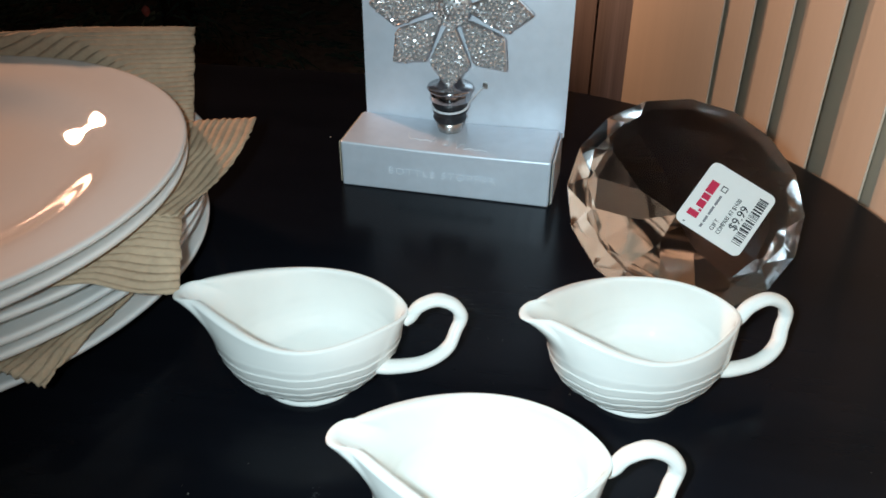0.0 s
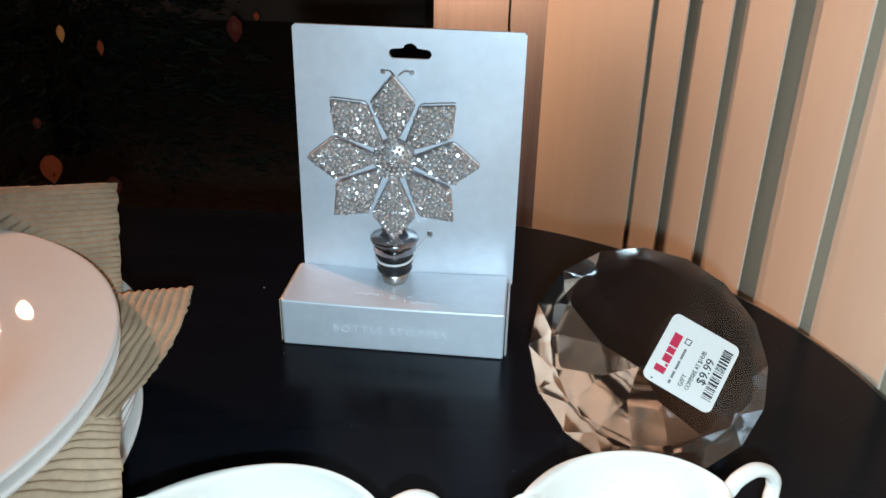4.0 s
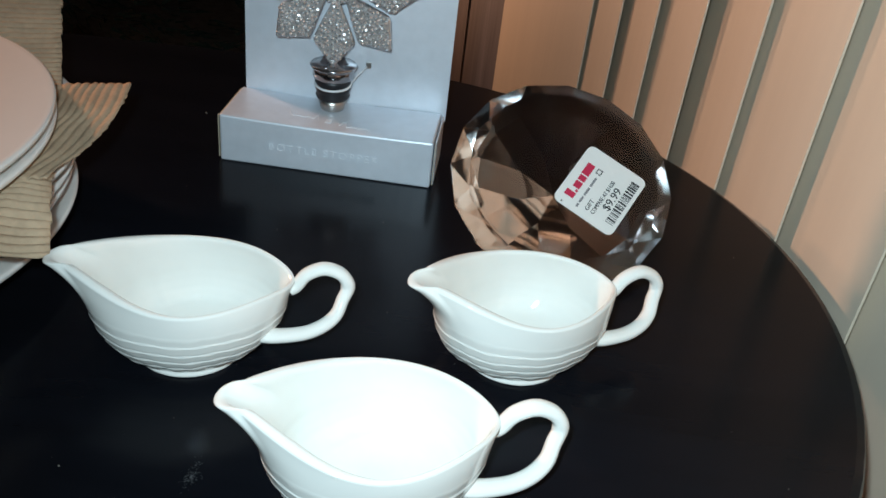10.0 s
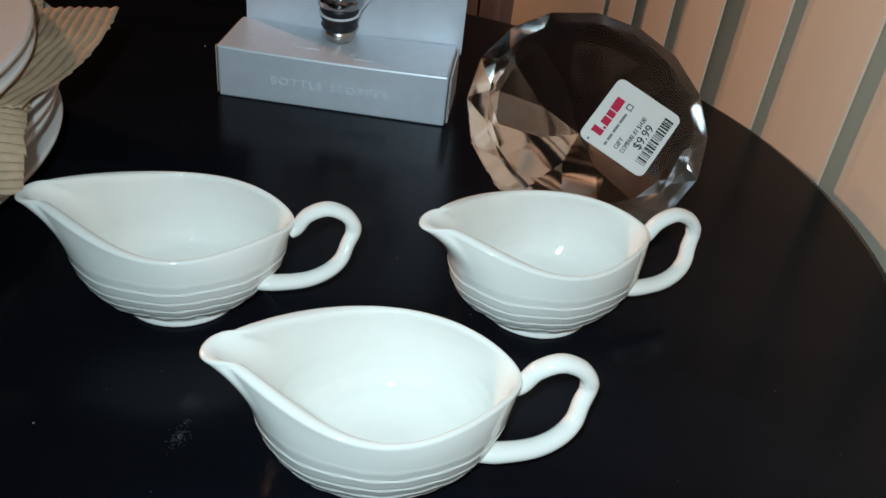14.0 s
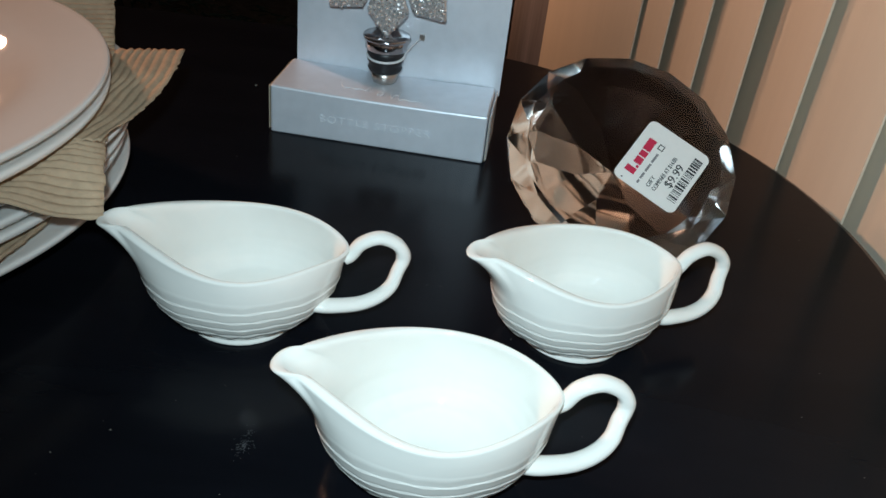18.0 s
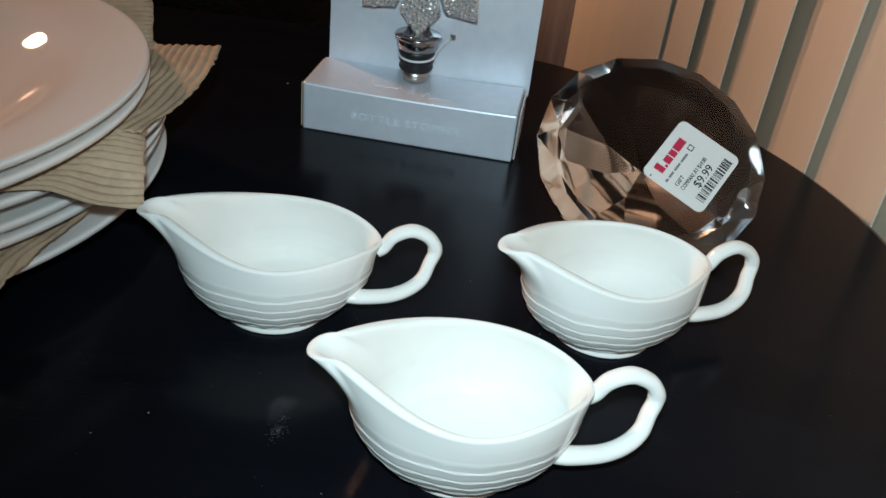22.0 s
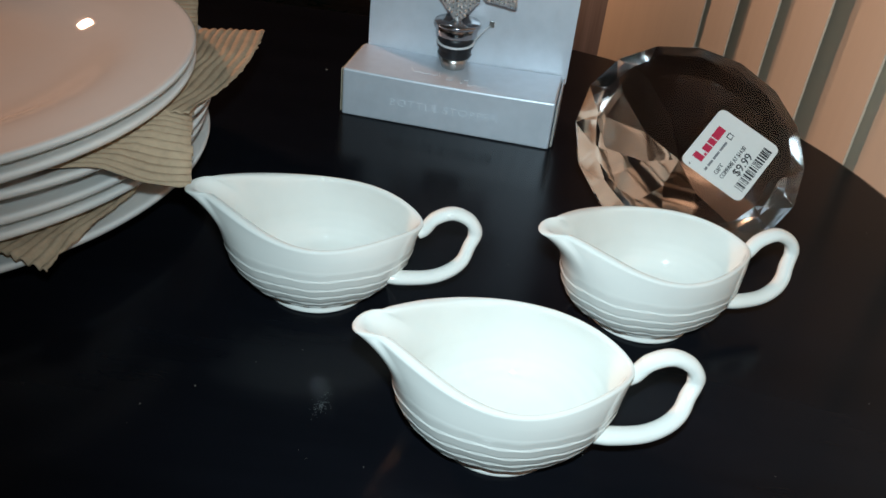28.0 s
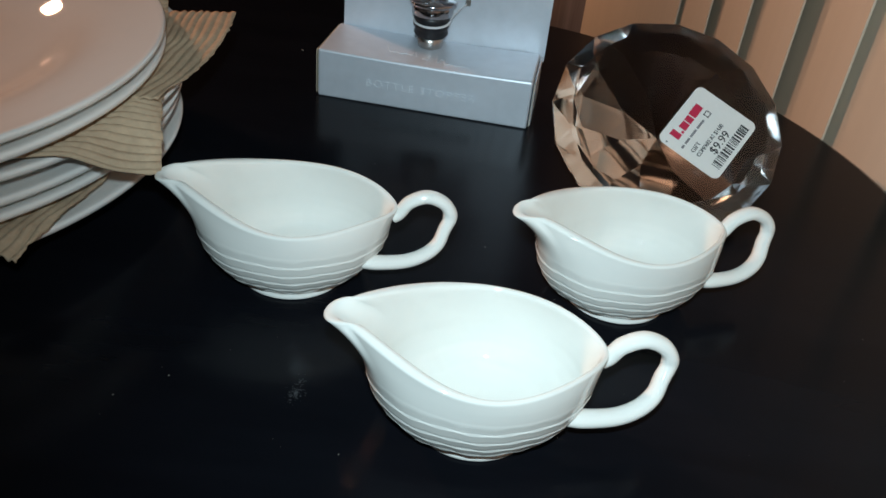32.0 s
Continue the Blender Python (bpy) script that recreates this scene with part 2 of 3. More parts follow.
FLOOR = -TZ / U
bm = box(bmesh.new(), (-4.6, -3.4, -0.05), (3.2, 4.6, 0.0))
solid("floor", bm, CARPET, "dark brown carpet floor in shade", "floor", kind="structure")
bm = box(bmesh.new(), (-4.6, -3.4, 2.45), (3.2, 4.6, 2.5))
solid("ceiling", bm, WALL, "plain painted ceiling", "ceiling", kind="structure")
bm = box(bmesh.new(), (-4.7, 4.5, 0), (3.2, 4.6, 2.45))
solid("wall_north", bm, WALL, "plain dark painted wall far behind", "wall", kind="structure")
bm = box(bmesh.new(), (-4.7, -3.5, 0), (3.2, -3.4, 2.45))
solid("wall_south", bm, WALL, "plain painted wall", "wall", kind="structure")
bm = box(bmesh.new(), (-4.7, -3.4, 0), (-4.6, 4.5, 2.45))
solid("wall_west", bm, WALL, "plain painted wall", "wall", kind="structure")


def blind_box(bm, k0, k1, out0, out1, z0, z1):
    """A box that runs along the blind from slat k0 to k1; z in metres."""
    corner = [on_blind(k0, out0), on_blind(k1, out0), on_blind(k1, out1), on_blind(k0, out1)]
    return prism(bm, [(x * U, y * U) for x, y in corner], z0, z1)


bm = bmesh.new()
blind_box(bm, -48, -5.3, -2.6, -1.2, 0, 2.45)
blind_box(bm, 22, 44, -2.6, -1.2, 0, 2.45)
blind_box(bm, -5.3, 22, -2.6, -1.2, 2.1, 2.45)
solid("wall_east", bm, WALL, "painted wall round the sliding window", "wall", kind="structure")
# brown wooden casing beside the blind
casing = thing("window_casing", "dark brown grained wooden casing beside the blind", "casing", kind="structure")
for k0, k1, out in ((-5.6, -4.97, -0.06), (-6.38, -5.62, -0.10)):
    part("board", blind_box(bmesh.new(), k0, k1, out - 0.5, out, 0, 2.2), WOOD, casing)
# upright boards that go on from it, turned a little into the room
turn = math.atan2(-DY, -DX) + radians(17)
ax, ay = math.cos(turn), math.sin(turn)
for s0, s1, out in ((0.0, 0.5, 0.0), (0.505, 1.2, -0.03), (1.205, 2.4, -0.01), (2.405, 4.0, -0.03)):
    x0, y0 = on_blind(-6.4, -0.12)
    corner = [(x0 + s * ax - o * ay, y0 + s * ay + o * ax) for s, o in ((s0, out), (s1, out), (s1, out - 0.4), (s0, out - 0.4))]
    part("board", prism(bmesh.new(), [(x * U, y * U) for x, y in corner], 0, 2.2), WOOD, casing)
win = thing("window_1", "dark night window behind the vertical blind", "window", kind="structure")
for k0, k1 in ((-5.2, -4.7), (8.0, 8.5), (21.5, 22)):
    part("window_frame", blind_box(bmesh.new(), k0, k1, -1.9, -1.5, 0.0, 2.1), FRAME, win)
for k0, k1 in ((-4.7, 8.0), (8.5, 21.5)):
    part("pane", blind_box(bmesh.new(), k0, k1, -1.72, -1.66, 0.02, 2.08), PANE, win)
bm = blind_box(bmesh.new(), -5.3, 22, -9.2, -9.0, -0.5, 3)
solid("backdrop", bm, BLACK, "black night outside the window", "night", kind="structure")

# vertical blind: overlapping slats, each with its free edge proud of the next
blind = thing("vertical_blind", "beige vinyl vertical blind with overlapping slats", "blind", group="")
part("head_rail", blind_box(bmesh.new(), -5.2, 21, -0.35, 0.25, 2.1, 2.16), FRAME, blind)


def slat_mesh(width, thick=0.012, bow=0.035):
    """A slat whose free edge is at the origin and which runs along -x, bowed towards -y."""
    bm, n, rows = bmesh.new(), 10, []
    for z in (0.06, 0.55, 1.0, 1.5, 2.1):
        front, back = [], []
        for i in range(n + 1):
            s = i / n
            y = -bow * 4 * s * (1 - s)
            front.append(bm.verts.new((-s * width * U, (y - thick / 2) * U, z)))
            back.append(bm.verts.new((-s * width * U, (y + thick / 2) * U, z)))
        rows.append(front + back[::-1])
    for a, b in zip(rows, rows[1:]):
        for i in range(len(a)):
            bm.faces.new((a[i], a[(i + 1) % len(a)], b[(i + 1) % len(a)], b[i]))
    bm.faces.new(rows[0])
    bm.faces.new(rows[-1])
    return link("slat", bm, SLAT)


# the slats: place along the blind, turn in degrees, width; those folded together at the far end lie nearly flat
FOLDED = [(-1, 0.7, 3.92)]
SPREAD = [(0, 3.4, 0.90), (1, 6.4, 1.055), (2, 6.0, 1.02), (3, 9.0, 1.29), (4, 5.3, 0.95), (5, 6.2, 1.05)]
SPREAD += [(k, 6.2, 1.05) for k in range(6, 20)]
SLATS = {w: slat_mesh(w, bow=0.010) for w in sorted({w for _, _, w in FOLDED + SPREAD})}
for k, turn, width in FOLDED + SPREAD:
    ob = new("slat", SLATS[width])
    ob.parent = blind
    x, y = on_blind(k, 0.0)
    yaw = math.atan2(DY, DX)
    # local x runs along the blind; the slat turns so that its hidden edge lies deeper
    ob.matrix_local = Matrix.Translation((x * U, y * U, 0)) @ Matrix.Rotation(yaw - radians(turn), 4, "Z")

# ---- the table ----
CXT, CYT, LEFT = -0.234, -0.150, -4.3


def track(r, z, n=48):
    """The outline of a table with one round end at each side."""
    out = [(CXT + r * math.cos(a), CYT + r * math.sin(a), z) for a in [math.pi / 2 - math.pi * i / n for i in range(n + 1)]]
    out += [(LEFT + r * math.cos(a), CYT + r * math.sin(a), z) for a in [-math.pi / 2 - math.pi * i / n for i in range(n + 1)]]
    return [Vector((x * U, y * U, z * U)) for x, y, z in out]


table = thing("dining_table", "black lacquered wooden table with a rounded end", "table", at=pose(0, 0, TZ))
bm = bmesh.new()
rings = [[bm.verts.new(v) for v in track(r, z)] for r, z in ((2.24, -0.27), (2.29, -0.24), (2.312, -0.18), (2.32, -0.10), (2.318, -0.04), (2.305, -0.012), (2.275, 0.0))]
for a, b in zip(rings, rings[1:]):
    for i in range(len(a)):
        bm.faces.new((a[i], a[(i + 1) % len(a)], b[(i + 1) % len(a)], b[i]))
bm.faces.new(rings[0])
bm.faces.new(rings[-1])
part("tabletop", bm, TABLE, table)
for x, y in ((0.6, 1.1), (0.6, -1.4), (-5.0, 1.1), (-5.0, -1.4)):
    bm = lathe([(0, FLOOR * U), (0.20 * U, FLOOR * U), (0.22 * U, FLOOR * U + 0.02), (0.30 * U, -0.2), (0.34 * U, -0.06), (0.34 * U, -0.27 * U), (0, -0.27 * U)], 24)
    part("leg", bm, TABLE, table, smooth=True, m=Matrix.Translation((x * U, y * U, 0)))

# ---- gravy boats ----
RIM_X, RIM_S = 0.0414, -0.757


def rim_at(th):
    """Half of the rim's outline: from the handle (0) to the spout (pi)."""
    u = (1 - math.cos(th)) / 2
    x = RIM_X + (RIM_S - RIM_X) * u
    w = 0.2195 * math.sin(th) + 0.0283 * math.sin(2 * th) - 0.0338 * math.sin(3 * th) + 0.0033 * math.sin(4 * th) - 0.0015 * math.sin(5 * th)
    if u > 0.88:
        w = max(w, 0.060 * math.sqrt(max(0.0, 1 - (max(0.0, u - 0.915) / 0.085) ** 2)))
    z = 0.2755 + 0.3004 * u - 1.2898 * u**2 + 2.0724 * u**3 - 0.964 * u**4 - 0.022 * max(0.0, (u - 0.88) / 0.12) ** 2
    return x, w, z


def boat_ring(h, inset=0.0, ribs=0.0, n=96):
    """One level of the bowl, h from the foot (0) to the rim (1)."""
    out = []
    swell = [0.03, 0.46, 0.69, 0.83, 0.92, 0.96, 0.983, 0.995, 1.0]
    f = min(h, 0.9999) * 8
    i = int(f)
    s = swell[i] + (swell[i + 1] - swell[i]) * (f - i)
    for k in range(n):
        a = 2 * math.pi * k / n
        th, side = (a, 1) if a <= math.pi else (2 * math.pi - a, -1)
        x, w, z = rim_at(th)
        bx, bw = -0.315 + (0.335 if th < math.pi / 2 else 0.328) * math.cos(th), 0.260 * math.sin(th)
        u = (1 - math.cos(th)) / 2
        lip = h ** (4.8 + 3.5 * max(0.0, (u - 0.72) / 0.28))
        x, w = bx + (x - bx) * lip, bw + (w - bw) * lip
        fx, fw = -0.316 + 0.178 * math.cos(th), 0.178 * math.sin(th)
        px, pw = fx + (x - fx) * s, fw + (w - fw) * s
        dx, dw = px + 0.316, pw
        d = max(1e-6, math.hypot(dx, dw))
        k2 = (d - inset * (1 + 0.9 * max(0.0, min(1.0, (u - 0.45) / 0.3))) + ribs) / d
        out.append((-0.316 + dx * k2, side * dw * k2 + 0.012 * (1 - h), 0.022 + 0.278 * h + (z - 0.30) * h ** 5))
    return out


def build_boat():
    boat = thing("gravy_boat", "white glazed ceramic gravy boat with a ribbed lower body", "gravy boat", "gravy boats on the table")
    bm = bmesh.new()
    n, levels = 96, []
    for r, z in ((0.150, 0.0), (0.182, 0.0), (0.188, 0.005), (0.186, 0.012), (0.180, 0.018)):
        levels.append([(-0.316 + r * math.cos(2 * math.pi * k / n), 0.012 + r * math.sin(2 * math.pi * k / n), z) for k in range(n)])
    for i in range(85):
        h = i / 84
        # four stepped ribs round the lower half
        rib = 0.0
        if 0.06 < h < 0.74:
            ph = (h - 0.06) / 0.134
            rib = (0.0029 * (ph % 1.0) ** 1.5 - 0.001) * min(1.0, (0.74 - h) / 0.05)
        ring = boat_ring(h, 0.0, rib)
        if rib:
            fade = min(1.0, (0.74 - h) / 0.05, (h - 0.06) / 0.08)
            ring = [(x, y, z + fade * (0.0025 * math.sin(9 * k * 2 * math.pi / n) + 0.002 * math.sin(23 * k * 2 * math.pi / n + 2.0 * int((h - 0.06) / 0.134)))) for k, (x, y, z) in enumerate(ring)]
        levels.append(ring)
    for inset, rise in ((0.001, 0.0035), (0.004, 0.0068), (0.009, 0.0085), (0.014, 0.0072), (0.018, 0.0035)):
        levels.append([(x, y, z + rise) for x, y, z in boat_ring(1.0, inset)])
    for i in range(30):
        h = 0.985 - 0.905 * (i / 29) ** 0.9
        levels.append([(x, y, z + 0.020 * (1 - h)) for x, y, z in boat_ring(h, 0.020 + 0.008 * min(1.0, (1 - h) * 2.5))])
    for k in (0.88, 0.70, 0.45, 0.2):
        levels.append([(-0.316 + (x + 0.316) * k, y * k, z - 0.010 * (1 - k * k)) for x, y, z in levels[-1]] if k == 0.88 else [(-0.316 + (x + 0.316) * k, y * k, z - 0.004) for x, y, z in levels[-1]])
    rings = [[bm.verts.new((x * U, y * U, z * U)) for x, y, z in ring] for ring in levels]
    for a, b in zip(rings, rings[1:]):
        for i in range(n):
            bm.faces.new((a[i], a[(i + 1) % n], b[(i + 1) % n], b[i]))
    bm.faces.new(rings[0][::-1])
    bm.faces.new(rings[-1])
    part("bowl", bm, CERAMIC, boat, smooth=True)
    points = [(0.026, 0.0, 0.239), (0.049, 0.0, 0.254), (0.080, 0.0, 0.296), (0.138, 0.0, 0.320), (0.192, 0.0, 0.302), (0.219, -0.005, 0.272), (0.223, -0.012, 0.240), (0.205, -0.03, 0.207), (0.182, -0.06, 0.167), (0.135, -0.09, 0.142), (0.067, -0.11, 0.127), (-0.024, -0.12, 0.127), (-0.075, -0.115, 0.130)]
    path = smooth_path([(x * U, y * U, z * U) for x, y, z in points])
    knot = lambda t: (1.0 + 0.14 * math.exp(-((t - 0.47) / 0.05) ** 2) + 0.08 * math.exp(-((t - 0.02) / 0.05) ** 2), 1.0 - 0.12 * math.exp(-((t - 0.5) / 0.06) ** 2) + 0.2 * math.exp(-((t - 1.0) / 0.12) ** 2))
    part("handle", sweep(path, oval(0.023 * U, 0.029 * U), (0, 1, 0), scale=knot), CERAMIC, boat, smooth=True)
    return boat


def boat_pose(x, y, a):
    return Matrix.Translation(W3(x, y, 0.0)) @ Matrix.Rotation(a, 4, "Z")


boat = build_boat()
boat.matrix_basis = boat_pose(-0.1631, -0.7903, 0.2087)
for x, y, a in ((0.9784, -0.6168, 0.3524), (0.5356, -1.3839, 0.1705)):
    copy_thing(boat, boat_pose(x, y, a))

# ---- stack of plates with corrugated paper between ----
PR = 1.185


def plate_mesh():
    p = [(0, 0.048), (0.3, 0.0483), (0.5, 0.050), (0.60, 0.053), (0.68, 0.0615), (0.74, 0.076), (0.79, 0.096), (0.83, 0.1145), (0.87, 0.1325), (0.90, 0.1435), (0.93, 0.152), (0.97, 0.1595), (1.03, 0.1665), (1.10, 0.1735), (1.155, 0.1800), (1.172, 0.183), (1.181, 0.181),
         (PR, 0.174), (1.181, 0.161), (1.17, 0.151), (1.10, 0.138), (0.95, 0.112), (0.86, 0.095), (0.80, 0.072), (0.74, 0.042), (0.67, 0.020), (0.65, 0.0), (0.63, 0.0), (0.62, 0.018), (0.5, 0.022), (0, 0.022)]
    return lathe([(r * U, z * U) for r, z in p], 128)


plate = solid("dinner_plate", plate_mesh(), PLATE, "white glazed dinner plate in a stack packed with paper", "plate", "stacked dinner plates", smooth=True, at=Matrix.Translation(W3(-2.265, -0.495, 0.002)))
for x, y, z in ((-2.275, -0.475, 0.103), (-2.258, -0.462, 0.161), (-2.225, -0.43, 0.248), (-2.258, -0.61, 0.352), (-2.256, -0.605, 0.410)):
    copy_thing(plate, Matrix.Translation(W3(x, y, z)) @ Matrix.Rotation(x * 9, 4, "Z"))


def paper(name, label, corner, along, across, sizes, height, ribs=0.035, relief=0.0105, cells=(420, 50), wave=0.0, seed=0, bulge=0.0):
    """A corrugated sheet: corner, two directions on the plan, the sizes along them; height(x, y, a, b) gives its level. Ribs run along the second direction."""
    bm, grid = bmesh.new(), []
    for i in range(cells[0] + 1):
        row, a = [], i / cells[0]
        for j in range(cells[1] + 1):
            b = j / cells[1]
            ragged = 0.012 * noise.noise((a * 30, b * 30, seed)) if i in (0, cells[0]) or j in (0, cells[1]) else 0.0
            x = corner[0] + along[0] * (sizes[0] * a + ragged) + across[0] * (sizes[1] * b + ragged)
            y = corner[1] + along[1] * (sizes[0] * a + ragged) + across[1] * (sizes[1] * b + ragged)
            out = bulge * (1 - a) * math.sin(math.pi * min(1.0, b / 0.9))
            x, y = x - along[0] * out, y - along[1] * out
            bend = wave * noise.noise((x * 2.2, y * 2.2, seed))
            z = height(x, y, a, b) + bend + relief * math.sin(2 * math.pi * (sizes[0] * a + 0.02 * noise.noise((a * 9, b * 5, seed + 3))) / ribs) * (0.75 + 0.5 * noise.noise((a * 14, b * 14, seed + 7)))
            row.append(bm.verts.new(W3(x, y, z) - Vector((0, 0, TZ))))
        grid.append(row)
    for i in range(cells[0]):
        for j in range(cells[1]):
            bm.faces.new((grid[i][j], grid[i + 1][j], grid[i + 1][j + 1], grid[i][j + 1]))
    ob = solid(name, bm, KRAFT, label, "packing paper", "corrugated packing sheets", smooth=True, at=pose(0, 0, TZ))
    s = ob.modifiers.new("thickness", "SOLIDIFY")
    s.thickness = 0.0006
    return ob


def from_centre(x, y, cx=-2.28, cy=-0.6):
    return math.hypot(x - cx, y - cy)


def between(r, levels):
    """The level of a sheet held between two plates, by its distance from their middle."""
    steps = (0.0, 0.70, 0.80, 0.90, 1.05, 1.20)
    return float(np.interp(r, steps, levels))


def upper(x, y):
    return between(from_centre(x, y), (0.312, 0.328, 0.380, 0.410, 0.440, 0.458))


def lower(x, y):
    return between(from_centre(x, y, -2.27, -0.485), (0.064, 0.068, 0.114, 0.160, 0.186, 0.212))


# the upper sheet, its corner hanging out in front; a second one with a curled corner; a lower one that hangs to the table
def first_level(x, y, a, b):
    r, s, w = from_centre(x, y), 2.0 * a, 2.2 * b
    back = min(1.0, max(0.0, (s - 1.15) / 0.75)) ** 1.2 * min(1.0, max(0.0, (r - 1.08) / 0.15))
    front = 0.04 * math.exp(-((w - 0.12) / 0.13) ** 2) * max(0.0, 1 - s / 0.3)
    return upper(x, y) - 0.30 * max(0.0, r - 1.20) * (1.0 if s < 1.0 else 0.2) + 0.23 * back - front


paper("paper_sheet", "beige corrugated paper sheet between stacked plates", (-0.888, -0.93), (-0.345, 0.939), (-0.939, -0.345), (2.0, 2.2), first_level, wave=0.014, seed=2)
paper("paper_sheet", "beige corrugated paper sheet with one corner curled up", (-1.0, 0.20), (-0.995, -0.12), (-0.02, -0.999), (1.9, 0.82), lambda x, y, a, b: upper(x, y) + 0.012 + 0.046 * max(0.0, 1 - (a * 1.9 + b * 0.80) / 0.6) ** 1.3, wave=0.008, relief=0.005, seed=5, bulge=0.04)
paper("paper_sheet", "beige corrugated paper sheet hanging out below the plates", (-1.165, -0.62), (-0.99, 0.10), (-0.10, -0.99), (1.8, 0.66), lambda x, y, a, b: lower(x, y) + 0.012 - 0.3 * max(0.0, from_centre(x, y, -2.27, -0.485) - 1.20), wave=0.012, ribs=0.036, seed=9)

# ---- boxed bottle stopper ----
BOXM = Matrix.Translation(W3(-0.7364, 0.5892, 0)) @ Matrix.Rotation(-0.0710, 4, "Z")
BWID, BDEP, BHGT = 1.05, 0.384, 0.2438
pack = thing("bottle_stopper_box", "silver card box with a tall back panel and stopper", "box", at=BOXM)
bm = bmesh.new()
# the tray: bowed a little at the top front edge
box(bm, (0, 0, 0), (BWID * U, BDEP * U, BHGT * U), 0.010 * U, 2)
bmesh.ops.subdivide_edges(bm, edges=[e for e in bm.edges if abs(e.verts[0].co.x - e.verts[1].co.x) > 0.5 * BWID * U], cuts=14)
for v in bm.verts:
    if v.co.z > 0.8 * BHGT * U:
        s = v.co.x / (BWID * U)
        v.co.z -= 0.010 * U * math.sin(math.pi * s)
        v.co.y += 0.006 * U * math.sin(math.pi * s) * (1 if v.co.y < 0.1 * U else 0)
part("tray", bm, CARD, pack, "silver card tray")
# side flaps with a dark slot and a raw edge
for x0, x1 in ((-0.014, -0.004), (BWID + 0.004, BWID + 0.014)):
    bm = box(bmesh.new(), (x0 * U, 0.030 * U, 0.004 * U), (x1 * U, (BDEP + 0.012) * U, (BHGT - 0.014) * U), 0.004 * U, 1)
    # left flap coloured darker to tone down the lamplight on it
    part("side_flap", bm, CARD_EDGE if x0 < 0 else CARD, pack)
    bm = box(bmesh.new(), (min(x0, x1) * U + 0.003 * U, 0.012 * U, 0.012 * U), (max(x0, x1) * U - 0.003 * U, 0.029 * U, (BHGT - 0.008) * U))
    part("raw_edge", bm, CARD_EDGE, pack, "brown raw card edge")


def hole_outline(cx, cz):
    pts = []
    for i in range(7):
        a = math.pi / 2 + math.pi * i / 6
        pts.append((cx - 0.075 + 0.022 * math.cos(a), cz + 0.022 * math.sin(a)))
    for i in range(7):
        a = -math.pi / 2 + math.pi * i / 6
        pts.append((cx + 0.075 + 0.022 * math.cos(a), cz + 0.022 * math.sin(a)))
    for i in range(7):
        a = math.pi * (0.12 + 0.76 * i / 6)
        pts.append((cx + 0.036 * math.cos(a), cz + 0.012 + 0.036 * math.sin(a)))
    return pts


bm = bmesh.new()
P0, P1, PT = 0.018, 1.070, 1.436
edges = []
for loop in ([(P0, 0.20), (P1, 0.20), (P1, PT - 0.012), (P1 - 0.012, PT), (P0 + 0.012, PT), (P0, PT - 0.012)], hole_outline(0.553, 1.322)):
    vs = [bm.verts.new((x * U, BDEP * U, z * U)) for x, z in loop]
    edges += [bm.edges.new((vs[i], vs[(i + 1) % len(vs)])) for i in range(len(vs))]
bmesh.ops.triangle_fill(bm, edges=edges, use_beauty=True)
made = bmesh.ops.extrude_face_region(bm, geom=list(bm.faces))
bmesh.ops.translate(bm, verts=[g for g in made["geom"] if isinstance(g, bmesh.types.BMVert)], vec=(0, 0.016 * U, 0))
for v in bm.verts:
    v.co.y += 0.017 * U * max(0.0, v.co.z / U - 0.25) / 1.19
part("back_panel", bm, CARD, pack, "silver card back panel with a hanging slot")
FRONT = Matrix.Rotation(radians(90), 4, "X")
bm = fitted("BOTTLE STOPPER", 0.038 * U, 0.538 * U, 1.25, -0.00009)
part("lettering", bm, INK, pack, "pale printed capitals", m=Matrix.Translation((0.247 * U, -0.0006, 0.094 * U)) @ FRONT)
# the handwriting on the tray: thin pale strokes
bm = bmesh.new()
stroke = [(0.300, 0.205), (0.315, 0.150), (0.335, 0.120), (0.36, 0.130), (0.385, 0.118), (0.41, 0.130), (0.44, 0.120), (0.45, 0.165), (0.462, 0.118)]
sweep(smooth_path([(x * U, y * U, 0.0) for x, y in stroke], 4), oval(0.0022 * U, 0.0022 * U, 5), (0, 0, 1), bm)
stroke = [(0.56, 0.160), (0.575, 0.075), (0.585, 0.120), (0.60, 0.120), (0.605, 0.160), (0.61, 0.070), (0.64, 0.080), (0.67, 0.068), (0.70, 0.078), (0.73, 0.062)]
sweep(smooth_path([(x * U, y * U, 0.0) for x, y in stroke], 4), oval(0.0022 * U, 0.0022 * U, 5), (0, 0, 1), bm)
for x in (0.50, 0.51, 0.52):
    box(bm, ((x) * U, 0.088 * U, 0), ((x + 0.006) * U, 0.125 * U, 0.003 * U))
part("script", bm, INK, pack, "pale unreadable handwritten strokes", m=Matrix.Translation((0, 0, (BHGT - 0.0085) * U)))

# ---- the stopper itself: a crystal flower on a steel cone, tied to the panel ----
STX, STY = 0.497, 0.272
stopper = thing("bottle_stopper", "crystal flower bottle stopper with a black rubber and steel cone", "bottle stopper", at=BOXM @ Matrix.Translation((STX * U, STY * U, (BHGT - 0.006) * U)))
Z0 = BHGT - 0.006


def turned(profile):
    return lathe([(r * U, (z - Z0) * U) for r, z in profile], 40)


